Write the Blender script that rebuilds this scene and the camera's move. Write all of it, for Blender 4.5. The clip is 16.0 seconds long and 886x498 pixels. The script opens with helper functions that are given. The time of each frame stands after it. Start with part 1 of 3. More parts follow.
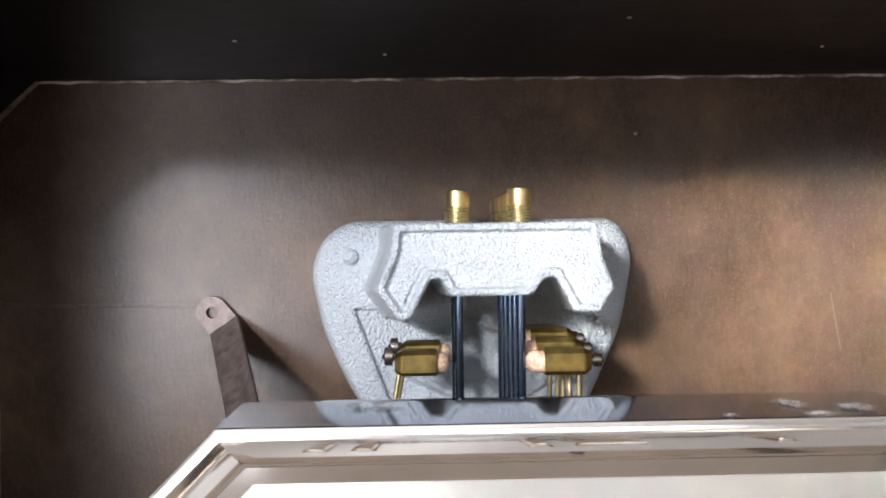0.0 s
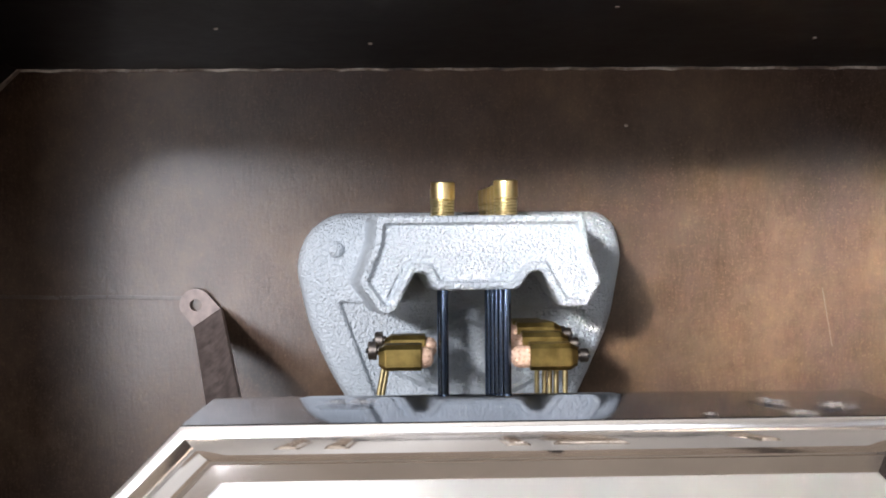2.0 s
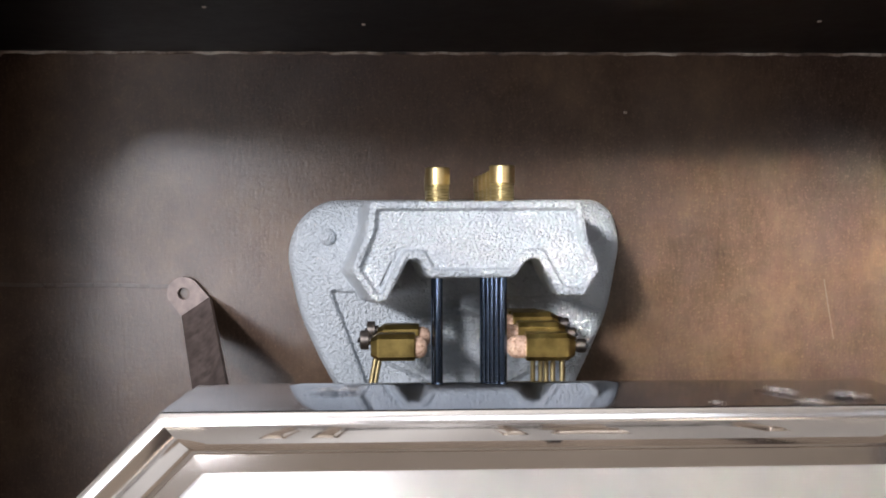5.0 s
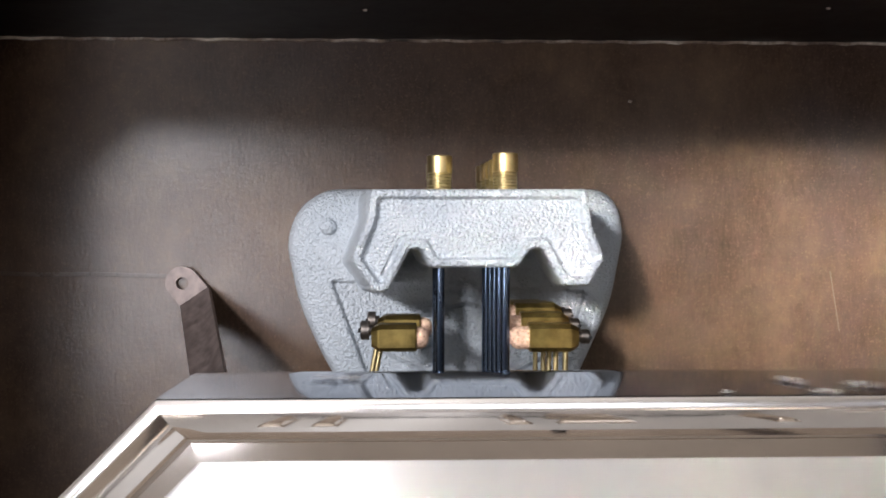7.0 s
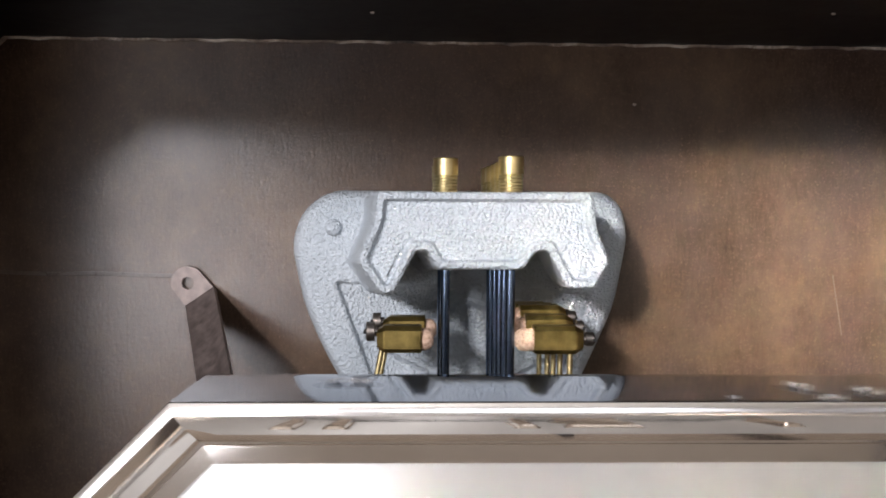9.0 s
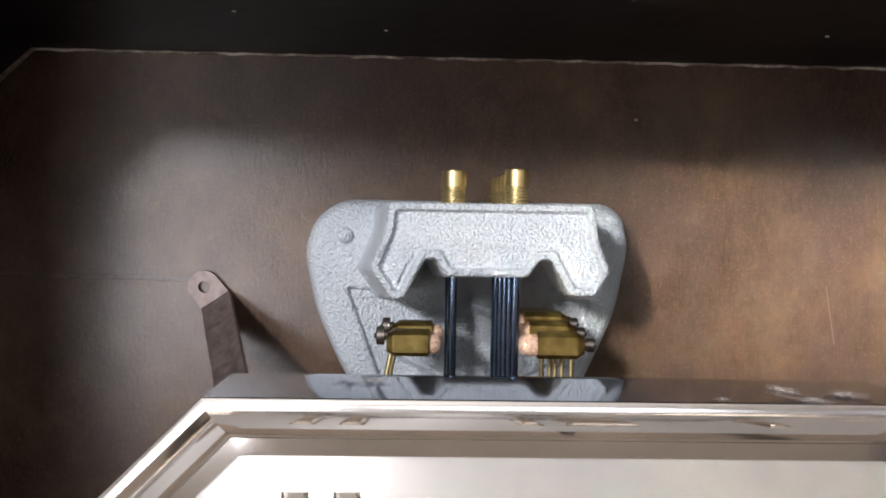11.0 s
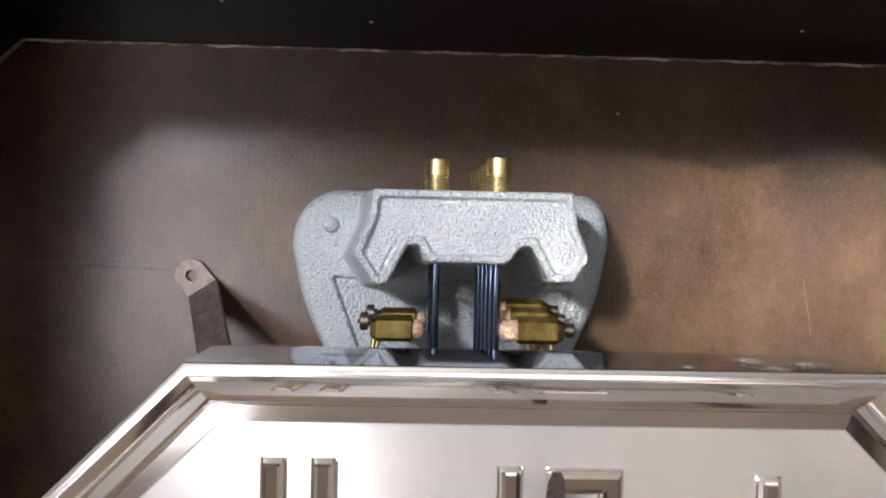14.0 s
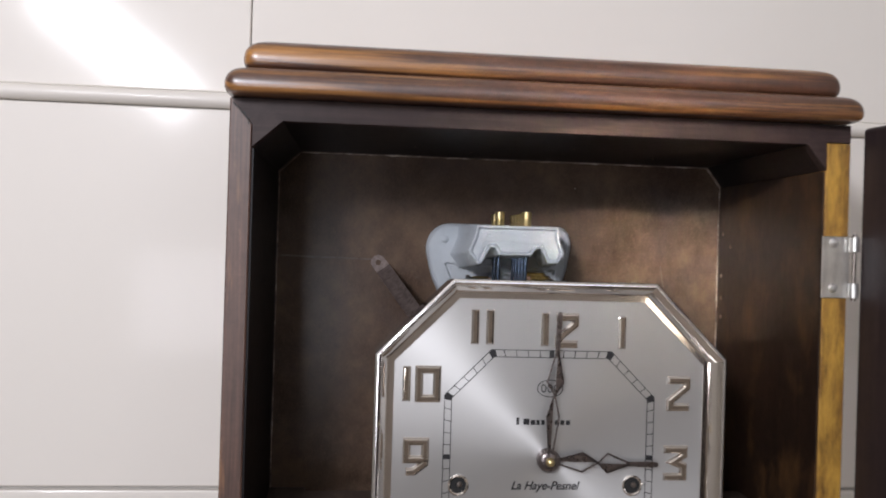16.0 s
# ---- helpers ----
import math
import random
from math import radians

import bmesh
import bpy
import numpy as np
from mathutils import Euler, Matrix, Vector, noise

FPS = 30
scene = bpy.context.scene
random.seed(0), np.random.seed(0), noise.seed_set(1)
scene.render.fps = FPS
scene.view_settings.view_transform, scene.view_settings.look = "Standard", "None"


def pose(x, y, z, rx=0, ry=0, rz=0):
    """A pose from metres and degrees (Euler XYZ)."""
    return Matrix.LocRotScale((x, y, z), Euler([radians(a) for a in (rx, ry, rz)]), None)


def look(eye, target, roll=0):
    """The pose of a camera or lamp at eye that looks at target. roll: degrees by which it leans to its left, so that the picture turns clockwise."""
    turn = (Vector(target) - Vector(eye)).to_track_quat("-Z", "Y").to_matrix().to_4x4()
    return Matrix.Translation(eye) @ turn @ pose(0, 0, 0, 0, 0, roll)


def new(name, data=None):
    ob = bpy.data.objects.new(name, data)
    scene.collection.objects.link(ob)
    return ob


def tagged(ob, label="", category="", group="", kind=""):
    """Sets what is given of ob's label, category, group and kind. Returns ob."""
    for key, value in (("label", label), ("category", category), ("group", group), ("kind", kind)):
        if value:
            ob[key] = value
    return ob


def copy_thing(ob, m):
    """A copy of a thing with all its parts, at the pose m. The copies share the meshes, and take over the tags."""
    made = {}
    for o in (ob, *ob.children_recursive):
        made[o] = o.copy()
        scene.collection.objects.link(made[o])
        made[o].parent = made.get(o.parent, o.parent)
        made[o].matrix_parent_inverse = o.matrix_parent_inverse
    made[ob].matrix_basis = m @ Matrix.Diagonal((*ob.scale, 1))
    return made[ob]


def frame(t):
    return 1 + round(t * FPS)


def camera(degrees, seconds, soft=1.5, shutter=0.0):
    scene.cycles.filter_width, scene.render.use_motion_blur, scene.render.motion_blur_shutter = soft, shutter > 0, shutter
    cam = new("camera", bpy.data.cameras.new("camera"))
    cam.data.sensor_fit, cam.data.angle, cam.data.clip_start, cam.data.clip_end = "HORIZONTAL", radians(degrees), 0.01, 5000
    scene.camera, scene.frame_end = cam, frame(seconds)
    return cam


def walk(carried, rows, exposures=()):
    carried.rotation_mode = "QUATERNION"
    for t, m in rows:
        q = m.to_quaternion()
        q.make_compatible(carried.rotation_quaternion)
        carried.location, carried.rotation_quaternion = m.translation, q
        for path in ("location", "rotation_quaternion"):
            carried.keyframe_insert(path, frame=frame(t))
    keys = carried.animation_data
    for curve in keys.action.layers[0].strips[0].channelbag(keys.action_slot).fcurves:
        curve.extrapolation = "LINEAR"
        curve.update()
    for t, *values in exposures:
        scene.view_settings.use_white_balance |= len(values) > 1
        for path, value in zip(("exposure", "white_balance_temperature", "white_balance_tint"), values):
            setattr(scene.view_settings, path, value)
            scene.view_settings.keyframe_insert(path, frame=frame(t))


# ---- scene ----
from mathutils.geometry import tessellate_polygon

cam = camera(56.0, 16.0, soft=1.9, shutter=0.4)
PATH = [
    (0, (-0.02495, -0.14812, 1.63503), (0.02258, 1.85116, 1.61035), -0.8),
    (0.5, (-0.02253, -0.14813, 1.63515), (0.02515, 1.85103, 1.6027), -0.7),
    (1, (-0.0222, -0.1472, 1.63482), (0.02859, 1.85183, 1.5988), -0.7),
    (1.5, (-0.02128, -0.14437, 1.63444), (0.02871, 1.85464, 1.59587), -0.6),
    (2, (-0.02073, -0.14438, 1.63508), (0.02912, 1.85453, 1.59208), -0.5),
    (2.5, (-0.02283, -0.14342, 1.6339), (0.02712, 1.85539, 1.58622), -0.4),
    (3, (-0.02548, -0.14213, 1.63265), (0.02507, 1.85661, 1.58274), -0.4),
    (3.5, (-0.02159, -0.14167, 1.63274), (0.03372, 1.85692, 1.58225), -0.3),
    (4, (-0.02118, -0.13927, 1.63282), (0.03745, 1.85921, 1.58124), -0.3),
    (6.3, (-0.01967, -0.13658, 1.63161), (0.04708, 1.86152, 1.57572), -0.1),
    (6.5, (-0.02069, -0.13589, 1.6318), (0.04207, 1.86221, 1.57121), -0.1),
    (7, (-0.02094, -0.1344, 1.63054), (0.04136, 1.8636, 1.56641), -0.0),
    (7.5, (-0.02071, -0.13269, 1.63086), (0.04258, 1.8652, 1.5643), 0.1),
    (8, (-0.01937, -0.13507, 1.63177), (0.04229, 1.86282, 1.56383), 0.1),
    (8.5, (-0.02148, -0.13427, 1.63158), (0.04227, 1.86353, 1.56283), 0.2),
    (11, (-0.02474, -0.14619, 1.63266), (0.03285, 1.85225, 1.57887), 1.0),
    (11.5, (-0.03142, -0.14577, 1.6314), (0.0302, 1.85275, 1.58553), 1.3),
    (12, (-0.0298, -0.146, 1.63146), (0.03152, 1.85261, 1.58899), 1.6),
    (12.5, (-0.02704, -0.14331, 1.63119), (0.03841, 1.85525, 1.59318), 1.7),
    (13, (-0.02427, -0.14227, 1.62933), (0.04264, 1.85626, 1.59188), 1.7),
    (13.5, (-0.02229, -0.14084, 1.62775), (0.04653, 1.85765, 1.59124), 1.6),
    (14, (-0.02181, -0.15114, 1.62682), (0.0532, 1.84712, 1.59033), 1.3),
    (14.5, (-0.04302, -0.19734, 1.62016), (0.05446, 1.7999, 1.58127), 1.2),
    (15, (-0.07344, -0.30544, 1.61988), (0.05495, 1.69017, 1.58778), 1.4),
    (15.5, (-0.10212, -0.41937, 1.62028), (0.05795, 1.57414, 1.60284), 1.5),
    (16, (-0.11361, -0.48917, 1.6208), (0.08287, 1.50115, 1.62374), 1.7),
]
EXPOSURES = [(0, 0.42, 6300, 14), (2.0, 0.36, 6300, 14), (4.0, 0.1, 6350, 15), (6.5, 0.14, 6400, 15), (8.5, 0.1, 6450, 15), (11.0, 0.07, 6500, 15), (13.5, 0.1, 6550, 16), (14.5, -0.15, 6450, 14), (15.0, 0.0, 6450, 15), (15.5, -0.28, 6900, 14), (16.0, -0.58, 6300, 16)]
walk(cam, [(t, look(eye, target, roll)) for t, eye, target, roll in PATH], EXPOSURES)

# world, lights
world = bpy.data.worlds.new("room_air")
scene.world = world
world.use_nodes = True
world.node_tree.nodes["Background"].inputs[0].default_value = (0.9, 0.95, 1.0, 1)
world.node_tree.nodes["Background"].inputs[1].default_value = 0.3


def lamp(name, size, energy, colour, eye, target):
    data = bpy.data.lights.new(name, "AREA")
    data.shape, data.size, data.energy, data.color = "DISK", size, energy, colour
    ob = new(name, data)
    ob.matrix_world = look(eye, target)
    return ob


def tall(ob, width, height):
    ob.data.shape, ob.data.size, ob.data.size_y = "RECTANGLE", width, height
    return ob


KEY = (-0.73, -1.36, 2.10)
tall(lamp("key_lamp", 0.32, 27, (0.96, 0.98, 1.0), KEY, (0, 0.1, 1.6)), 0.44, 0.13).matrix_world = look(KEY, (0, 0.1, 1.6), -33)
# Unseen lamp added for the pale sheen on the back panel's left.
tall(lamp("sheen_fill", 0.3, 4.1, (0.97, 0.98, 1.0), (-0.52, -1.40, 1.47), (0, 0.1, 1.65)), 0.34, 0.26)
tall(lamp("side_lamp", 0.3, 0.6, (1.0, 0.84, 0.64), (0.66, -1.40, 1.60), (0, 0.1, 1.62)), 0.18, 0.18)
# Added narrow beam, no such source known: brightens only the back panel's right.
warm = lamp("pool_fill", 0.16, 0.23, (1.0, 0.90, 0.74), (-0.66, -1.34, 2.02), (0.130, 0.15, 1.620))
warm.data.spread = radians(6)
lamp("room_light", 1.4, 13, (0.88, 0.94, 1.0), (0.5, -1.9, 2.5), (0.3, -1.0, 0.5))

# materials


def material(name):
    m = bpy.data.materials.new(name)
    m.use_nodes = True
    nt = m.node_tree
    return m, nt, nt.nodes["Principled BSDF"]


def coords(nt, scale):
    tc = nt.nodes.new("ShaderNodeTexCoord")
    mp = nt.nodes.new("ShaderNodeMapping")
    mp.inputs["Scale"].default_value = scale
    nt.links.new(tc.outputs["Object"], mp.inputs["Vector"])
    return mp.outputs[0]


def noise_tex(nt, scale, detail=4.0, rough=0.55):
    n = nt.nodes.new("ShaderNodeTexNoise")
    n.inputs["Scale"].default_value = 1.0
    n.inputs["Detail"].default_value = detail
    n.inputs["Roughness"].default_value = rough
    nt.links.new(coords(nt, scale), n.inputs["Vector"])
    return n.outputs["Fac"]


def ramp(nt, fac, stops):
    r = nt.nodes.new("ShaderNodeValToRGB")
    els = r.color_ramp.elements
    while len(els) < len(stops):
        els.new(0.5)
    for e, (p, c) in zip(els, stops):
        e.position, e.color = p, (*c, 1)
    nt.links.new(fac, r.inputs[0])
    return r.outputs[0]


def mix(nt, fac, a, b, mode="MIX"):
    n = nt.nodes.new("ShaderNodeMix")
    n.data_type, n.blend_type = "RGBA", mode
    for sock, v in ((n.inputs[0], fac), (n.inputs[6], a), (n.inputs[7], b)):
        if isinstance(v, (int, float)):
            sock.default_value = v
        elif isinstance(v, tuple):
            sock.default_value = (*v, 1)
        else:
            nt.links.new(v, sock)
    return n.outputs[2]


def bump(nt, bsdf, fac, strength, distance):
    b = nt.nodes.new("ShaderNodeBump")
    b.inputs["Strength"].default_value = strength
    b.inputs["Distance"].default_value = distance
    nt.links.new(fac, b.inputs["Height"])
    nt.links.new(b.outputs[0], bsdf.inputs["Normal"])


def roughness(nt, bsdf, fac, low, high):
    m = nt.nodes.new("ShaderNodeMapRange")
    m.inputs["To Min"].default_value, m.inputs["To Max"].default_value = low, high
    nt.links.new(fac, m.inputs[0])
    nt.links.new(m.outputs[0], bsdf.inputs["Roughness"])


def wood(name, dark, mid, worn, wear_at, gloss=(0.3, 0.5), grain=(420, 420, 14), coat=0.0, wear_scale=(60, 60, 28), spec=0.5, soft=0.2):
    """Stained wood: pores along the grain, large blotches and rubbed-through spots."""
    m, nt, b = material(name)
    fine = noise_tex(nt, grain, 5, 0.65)
    cross = noise_tex(nt, (22, 22, 700), 3, 0.6)
    blotch = noise_tex(nt, (16, 16, 11), 4, 0.6)
    mottle = noise_tex(nt, (140, 140, 110), 5, 0.7)
    col = ramp(nt, fine, [(0.3, dark), (0.72, mid)])
    col = mix(nt, 0.12, col, ramp(nt, cross, [(0.3, dark), (0.7, mid)]))
    col = mix(nt, ramp(nt, blotch, [(0.35, (0, 0, 0)), (0.7, (0.5, 0.5, 0.5))]), col, mid)
    col = mix(nt, ramp(nt, mottle, [(0.42, (0, 0, 0)), (0.75, (0.5, 0.5, 0.5))]), col, dark)
    wear = noise_tex(nt, wear_scale, 6, 0.65)
    col = mix(nt, ramp(nt, wear, [(wear_at, (0, 0, 0)), (min(wear_at + soft, 1), (1, 1, 1))]), col, worn)
    nt.links.new(col, b.inputs["Base Color"])
    roughness(nt, b, mottle, *gloss)
    b.inputs["Specular IOR Level"].default_value = spec
    b.inputs["Coat Weight"].default_value = coat
    b.inputs["Coat Roughness"].default_value = 0.26
    bump(nt, b, fine, 0.12, 0.0006)
    return m


def panel_material():
    """Worn stained plywood: fine short grain both ways, speckle, and soft rubbed clouds."""
    m, nt, b = material("back_panel_wood")
    dark, mid, worn = (0.021, 0.0125, 0.009), (0.092, 0.053, 0.036), (0.21, 0.13, 0.083)
    upright = noise_tex(nt, (950, 950, 230), 4, 0.65)
    level = noise_tex(nt, (260, 260, 950), 4, 0.65)
    speck = noise_tex(nt, (1500, 1500, 1500), 3, 0.7)
    cloud = noise_tex(nt, (21, 21, 15), 5, 0.6)
    mottle = noise_tex(nt, (110, 110, 90), 5, 0.7)
    col = ramp(nt, upright, [(0.28, dark), (0.74, mid)])
    col = mix(nt, 0.25, col, ramp(nt, level, [(0.3, dark), (0.72, mid)]))
    col = mix(nt, ramp(nt, cloud, [(0.38, (0, 0, 0)), (0.75, (0.6, 0.6, 0.6))]), col, mid)
    col = mix(nt, ramp(nt, mottle, [(0.40, (0, 0, 0)), (0.75, (0.55, 0.55, 0.55))]), col, dark)
    patch = noise_tex(nt, (44, 44, 38), 6, 0.68)
    golden = mix(nt, 1.0, ramp(nt, patch, [(0.30, (0, 0, 0)), (0.78, (1, 1, 1))]), ramp(nt, cloud, [(0.36, (0.1, 0.1, 0.1)), (0.62, (0.8, 0.8, 0.8))]), "MULTIPLY")
    col = mix(nt, golden, col, (0.165, 0.110, 0.070))
    grey = noise_tex(nt, (24, 24, 20), 3, 0.55)
    col = mix(nt, ramp(nt, grey, [(0.46, (0, 0, 0)), (0.70, (0.5, 0.5, 0.5))]), col, (0.058, 0.041, 0.038))
    col = mix(nt, ramp(nt, speck, [(0.56, (0, 0, 0)), (0.80, (0.7, 0.7, 0.7))]), col, worn)
    nt.links.new(col, b.inputs["Base Color"])
    weave = mix(nt, 0.35, upright, level)
    roughness(nt, b, mix(nt, 0.55, mottle, weave), 0.10, 0.36)
    b.inputs["Specular IOR Level"].default_value = 0.5
    bump(nt, b, mix(nt, 0.3, weave, speck), 0.28, 0.0005)
    return m


PANEL = panel_material()
# Near-black tone puts the unlit case interior's shade into the wood.
INNER_SHADED = wood("shaded_inner_wood", (0.0043, 0.0034, 0.0040), (0.0096, 0.0076, 0.0082), (0.017, 0.0128, 0.0122), 0.60, (0.34, 0.48), spec=0.2)
RAIL_WOOD = wood("front_rail_wood", (0.016, 0.010, 0.010), (0.058, 0.037, 0.034), (0.105, 0.066, 0.054), 0.55, (0.38, 0.52), (14, 420, 420), 0.0, (9, 90, 90), spec=0.2)
INNER_RIGHT = wood("right_side_wood", (0.006, 0.004, 0.0035), (0.036, 0.018, 0.010), (0.20, 0.095, 0.032), 0.50, (0.30, 0.5), grain=(420, 420, 40), wear_scale=(30, 26, 16), soft=0.5)
EDGE = wood("front_edge_wood", (0.035, 0.020, 0.017), (0.15, 0.080, 0.056), (0.38, 0.19, 0.08), 0.55, (0.3, 0.5), wear_scale=(120, 120, 13), soft=0.3)
EDGE_GOLD = wood("worn_edge_wood", (0.030, 0.014, 0.008), (0.32, 0.16, 0.030), (0.68, 0.39, 0.065), 0.40, (0.3, 0.45), grain=(300, 300, 60), wear_scale=(110, 110, 26), soft=0.4)
CORNICE = wood("cornice_wood", (0.016, 0.007, 0.006), (0.125, 0.050, 0.026), (0.50, 0.22, 0.045), 0.46, (0.30, 0.44), (14, 420, 420), 0.7, (5, 90, 150), spec=0.7, soft=0.25)
DOORWOOD = wood("door_wood", (0.010, 0.007, 0.008), (0.035, 0.022, 0.022), (0.09, 0.065, 0.06), 0.60, (0.3, 0.5), wear_scale=(90, 90, 12))
PALE = wood("rubbed_wood", (0.05, 0.034, 0.026), (0.11, 0.074, 0.055), (0.14, 0.10, 0.078), 0.6, (0.22, 0.34))
BLOCKWOOD = wood("cleat_wood", (0.03, 0.02, 0.016), (0.09, 0.06, 0.045), (0.16, 0.11, 0.08), 0.6, (0.5, 0.7))


def seam_material():
    m, nt, b = material("chipped_seam")
    n = noise_tex(nt, (55, 55, 55), 6, 0.75)
    nt.links.new(ramp(nt, n, [(0.36, (0.03, 0.02, 0.018)), (0.50, (0.24, 0.175, 0.14)), (0.64, (0.72, 0.64, 0.56))]), b.inputs["Base Color"])
    b.inputs["Roughness"].default_value = 0.5
    bump(nt, b, n, 0.4, 0.0008)
    return m


SEAM = seam_material()
HOLE_DARK = material("crack_dark")[0]
HOLE_DARK.node_tree.nodes["Principled BSDF"].inputs["Base Color"].default_value = (0.006, 0.005, 0.005, 1)


def cast_material():
    m, nt, b = material("silver_painted_casting")
    pebble = noise_tex(nt, (1250, 1250, 1250), 2, 0.5)
    large = noise_tex(nt, (60, 60, 60), 3, 0.5)
    nt.links.new(mix(nt, ramp(nt, large, [(0.3, (0, 0, 0)), (0.75, (1, 1, 1))]), (0.55, 0.60, 0.645), (0.645, 0.685, 0.725)), b.inputs["Base Color"])
    b.inputs["Metallic"].default_value = 0.12
    roughness(nt, b, pebble, 0.36, 0.52)
    bump(nt, b, pebble, 1.0, 0.0016)
    return m


CAST = cast_material()


def metal(name, colour, low, high, metallic=1.0, scale=(300, 300, 300), tint=0.7, relief=0.05):
    m, nt, b = material(name)
    n = noise_tex(nt, scale, 4, 0.6)
    nt.links.new(mix(nt, ramp(nt, n, [(0.34, (0, 0, 0)), (0.66, (1, 1, 1))]), tuple(c * tint for c in colour), colour), b.inputs["Base Color"])
    b.inputs["Metallic"].default_value = metallic
    roughness(nt, b, n, low, high)
    if relief:
        bump(nt, b, n, relief, 0.0004)
    return m


CHROME = metal("polished_chrome", (0.86, 0.82, 0.78), 0.06, 0.12, 1, (70, 70, 70), 0.93, 0.06)
LIP = metal("satin_chrome_lip", (0.90, 0.88, 0.87), 0.16, 0.24, 1, (90, 90, 90), 0.93, 0.0)
# Dark tint stands in for the dim case interior mirrored in the polished side.
SIDE_DIM = metal("dim_reflecting_metal", (0.25, 0.27, 0.32), 0.03, 0.07, 1, (60, 60, 60), 0.8, 0.0)
NUMERAL = metal("numeral_chrome", (0.72, 0.66, 0.60), 0.05, 0.10, 1, (200, 200, 200), 0.9, 0.02)
BRASS = metal("brass", (0.74, 0.60, 0.31), 0.28, 0.40, 1, (180, 180, 180), 0.8)
OLDBRASS = metal("dull_brass", (0.52, 0.38, 0.13), 0.24, 0.42, 1, (260, 260, 260), 0.62, 0.1)
STEEL = metal("grey_steel", (0.26, 0.225, 0.20), 0.3, 0.5, 1, (500, 500, 500), 0.6)
BLUED = metal("blued_steel", (0.16, 0.22, 0.33), 0.16, 0.26, 1, (120, 120, 20), 0.6, 0.0)
STRAP = metal("browned_steel_strap", (0.205, 0.16, 0.145), 0.28, 0.44, 0.45, (330, 330, 220), 0.5, 0.16)
HAND = metal("hand_steel", (0.24, 0.21, 0.205), 0.22, 0.34, 1, (300, 300, 300), 0.85, 0.0)
def leather_material():
    m, nt, b = material("hammer_leather")
    n = noise_tex(nt, (1100, 1100, 1100), 4, 0.7)
    nt.links.new(ramp(nt, n, [(0.30, (0.20, 0.10, 0.06)), (0.45, (0.60, 0.38, 0.27)), (0.62, (0.78, 0.56, 0.42)), (0.75, (0.88, 0.74, 0.60))]), b.inputs["Base Color"])
    b.inputs["Roughness"].default_value = 0.9
    bump(nt, b, n, 0.8, 0.0007)
    return m


LEATHER = leather_material()
NICKEL = metal("nickel_hinge", (0.80, 0.79, 0.76), 0.30, 0.46, 1, (200, 200, 60), 0.75, 0.08)


def dial_material():
    m, nt, b = material("brushed_silver_dial")
    brush = noise_tex(nt, (1500, 40, 9), 3, 0.6)
    broad = noise_tex(nt, (14, 14, 14), 3, 0.5)
    nt.links.new(mix(nt, broad, (0.48, 0.478, 0.47), (0.55, 0.548, 0.54)), b.inputs["Base Color"])
    b.inputs["Metallic"].default_value = 0.72
    roughness(nt, b, brush, 0.37, 0.47)
    b.inputs["Anisotropic"].default_value = 0.8
    b.inputs["Anisotropic Rotation"].default_value = 0.25
    tangent = nt.nodes.new("ShaderNodeTangent")
    tangent.direction_type, tangent.axis = "RADIAL", "Y"
    nt.links.new(tangent.outputs[0], b.inputs["Tangent"])
    bump(nt, b, brush, 0.03, 0.0002)
    return m


DIAL = dial_material()


def plain(name, colour, rough, spread=0.12, scale=(9, 9, 9), relief=0.0, coat=0.0):
    m, nt, b = material(name)
    n = noise_tex(nt, scale, 5, 0.6)
    nt.links.new(mix(nt, n, tuple(c * (1 - spread) for c in colour), colour), b.inputs["Base Color"])
    roughness(nt, b, n, rough * 0.85, rough * 1.15)
    b.inputs["Coat Weight"].default_value = coat
    b.inputs["Coat Roughness"].default_value = 0.11
    if relief:
        bump(nt, b, n, relief, 0.001)
    return m


def scuff_material():
    """Thin rubbed haze that fades out towards its ragged edge."""
    m, nt, b = material("pale_scuff")
    b.inputs["Base Color"].default_value = (0.62, 0.60, 0.60, 1)
    b.inputs["Roughness"].default_value = 0.7
    tc = nt.nodes.new("ShaderNodeTexCoord")
    g = nt.nodes.new("ShaderNodeTexGradient")
    g.gradient_type = "SPHERICAL"
    mp = nt.nodes.new("ShaderNodeMapping")
    mp.inputs["Location"].default_value = (-1, -1, 0)
    mp.inputs["Scale"].default_value = (2, 2, 0)
    nt.links.new(tc.outputs["Generated"], mp.inputs["Vector"])
    nt.links.new(mp.outputs[0], g.inputs["Vector"])
    n = noise_tex(nt, (420, 700, 500), 4, 0.7)
    both = mix(nt, 1.0, ramp(nt, g.outputs[1], [(0.05, (0, 0, 0)), (0.7, (1, 1, 1))]), ramp(nt, n, [(0.38, (0, 0, 0)), (0.66, (0.65, 0.65, 0.65))]), "MULTIPLY")
    nt.links.new(both, b.inputs["Alpha"])
    return m


SCUFF = scuff_material()
INK = plain("dial_ink", (0.012, 0.012, 0.014), 0.5)
HOLE = plain("dark_hole", (0.01, 0.01, 0.01), 0.8)
WHITE = plain("white_gloss_paint", (0.78, 0.735, 0.675), 0.55, 0.05, (5, 5, 3), 0.0, 0.22)
GROOVE = plain("panel_groove", (0.58, 0.55, 0.51), 0.6)
PLASTER = plain("room_plaster", (0.78, 0.75, 0.70), 0.85, 0.08)
DIM = plain("taupe_paint", (0.62, 0.56, 0.50), 0.8, 0.1)
FLOORMAT = plain("floor_boards", (0.50, 0.42, 0.35), 0.4, 0.4, (3, 30, 3))

# mesh helpers


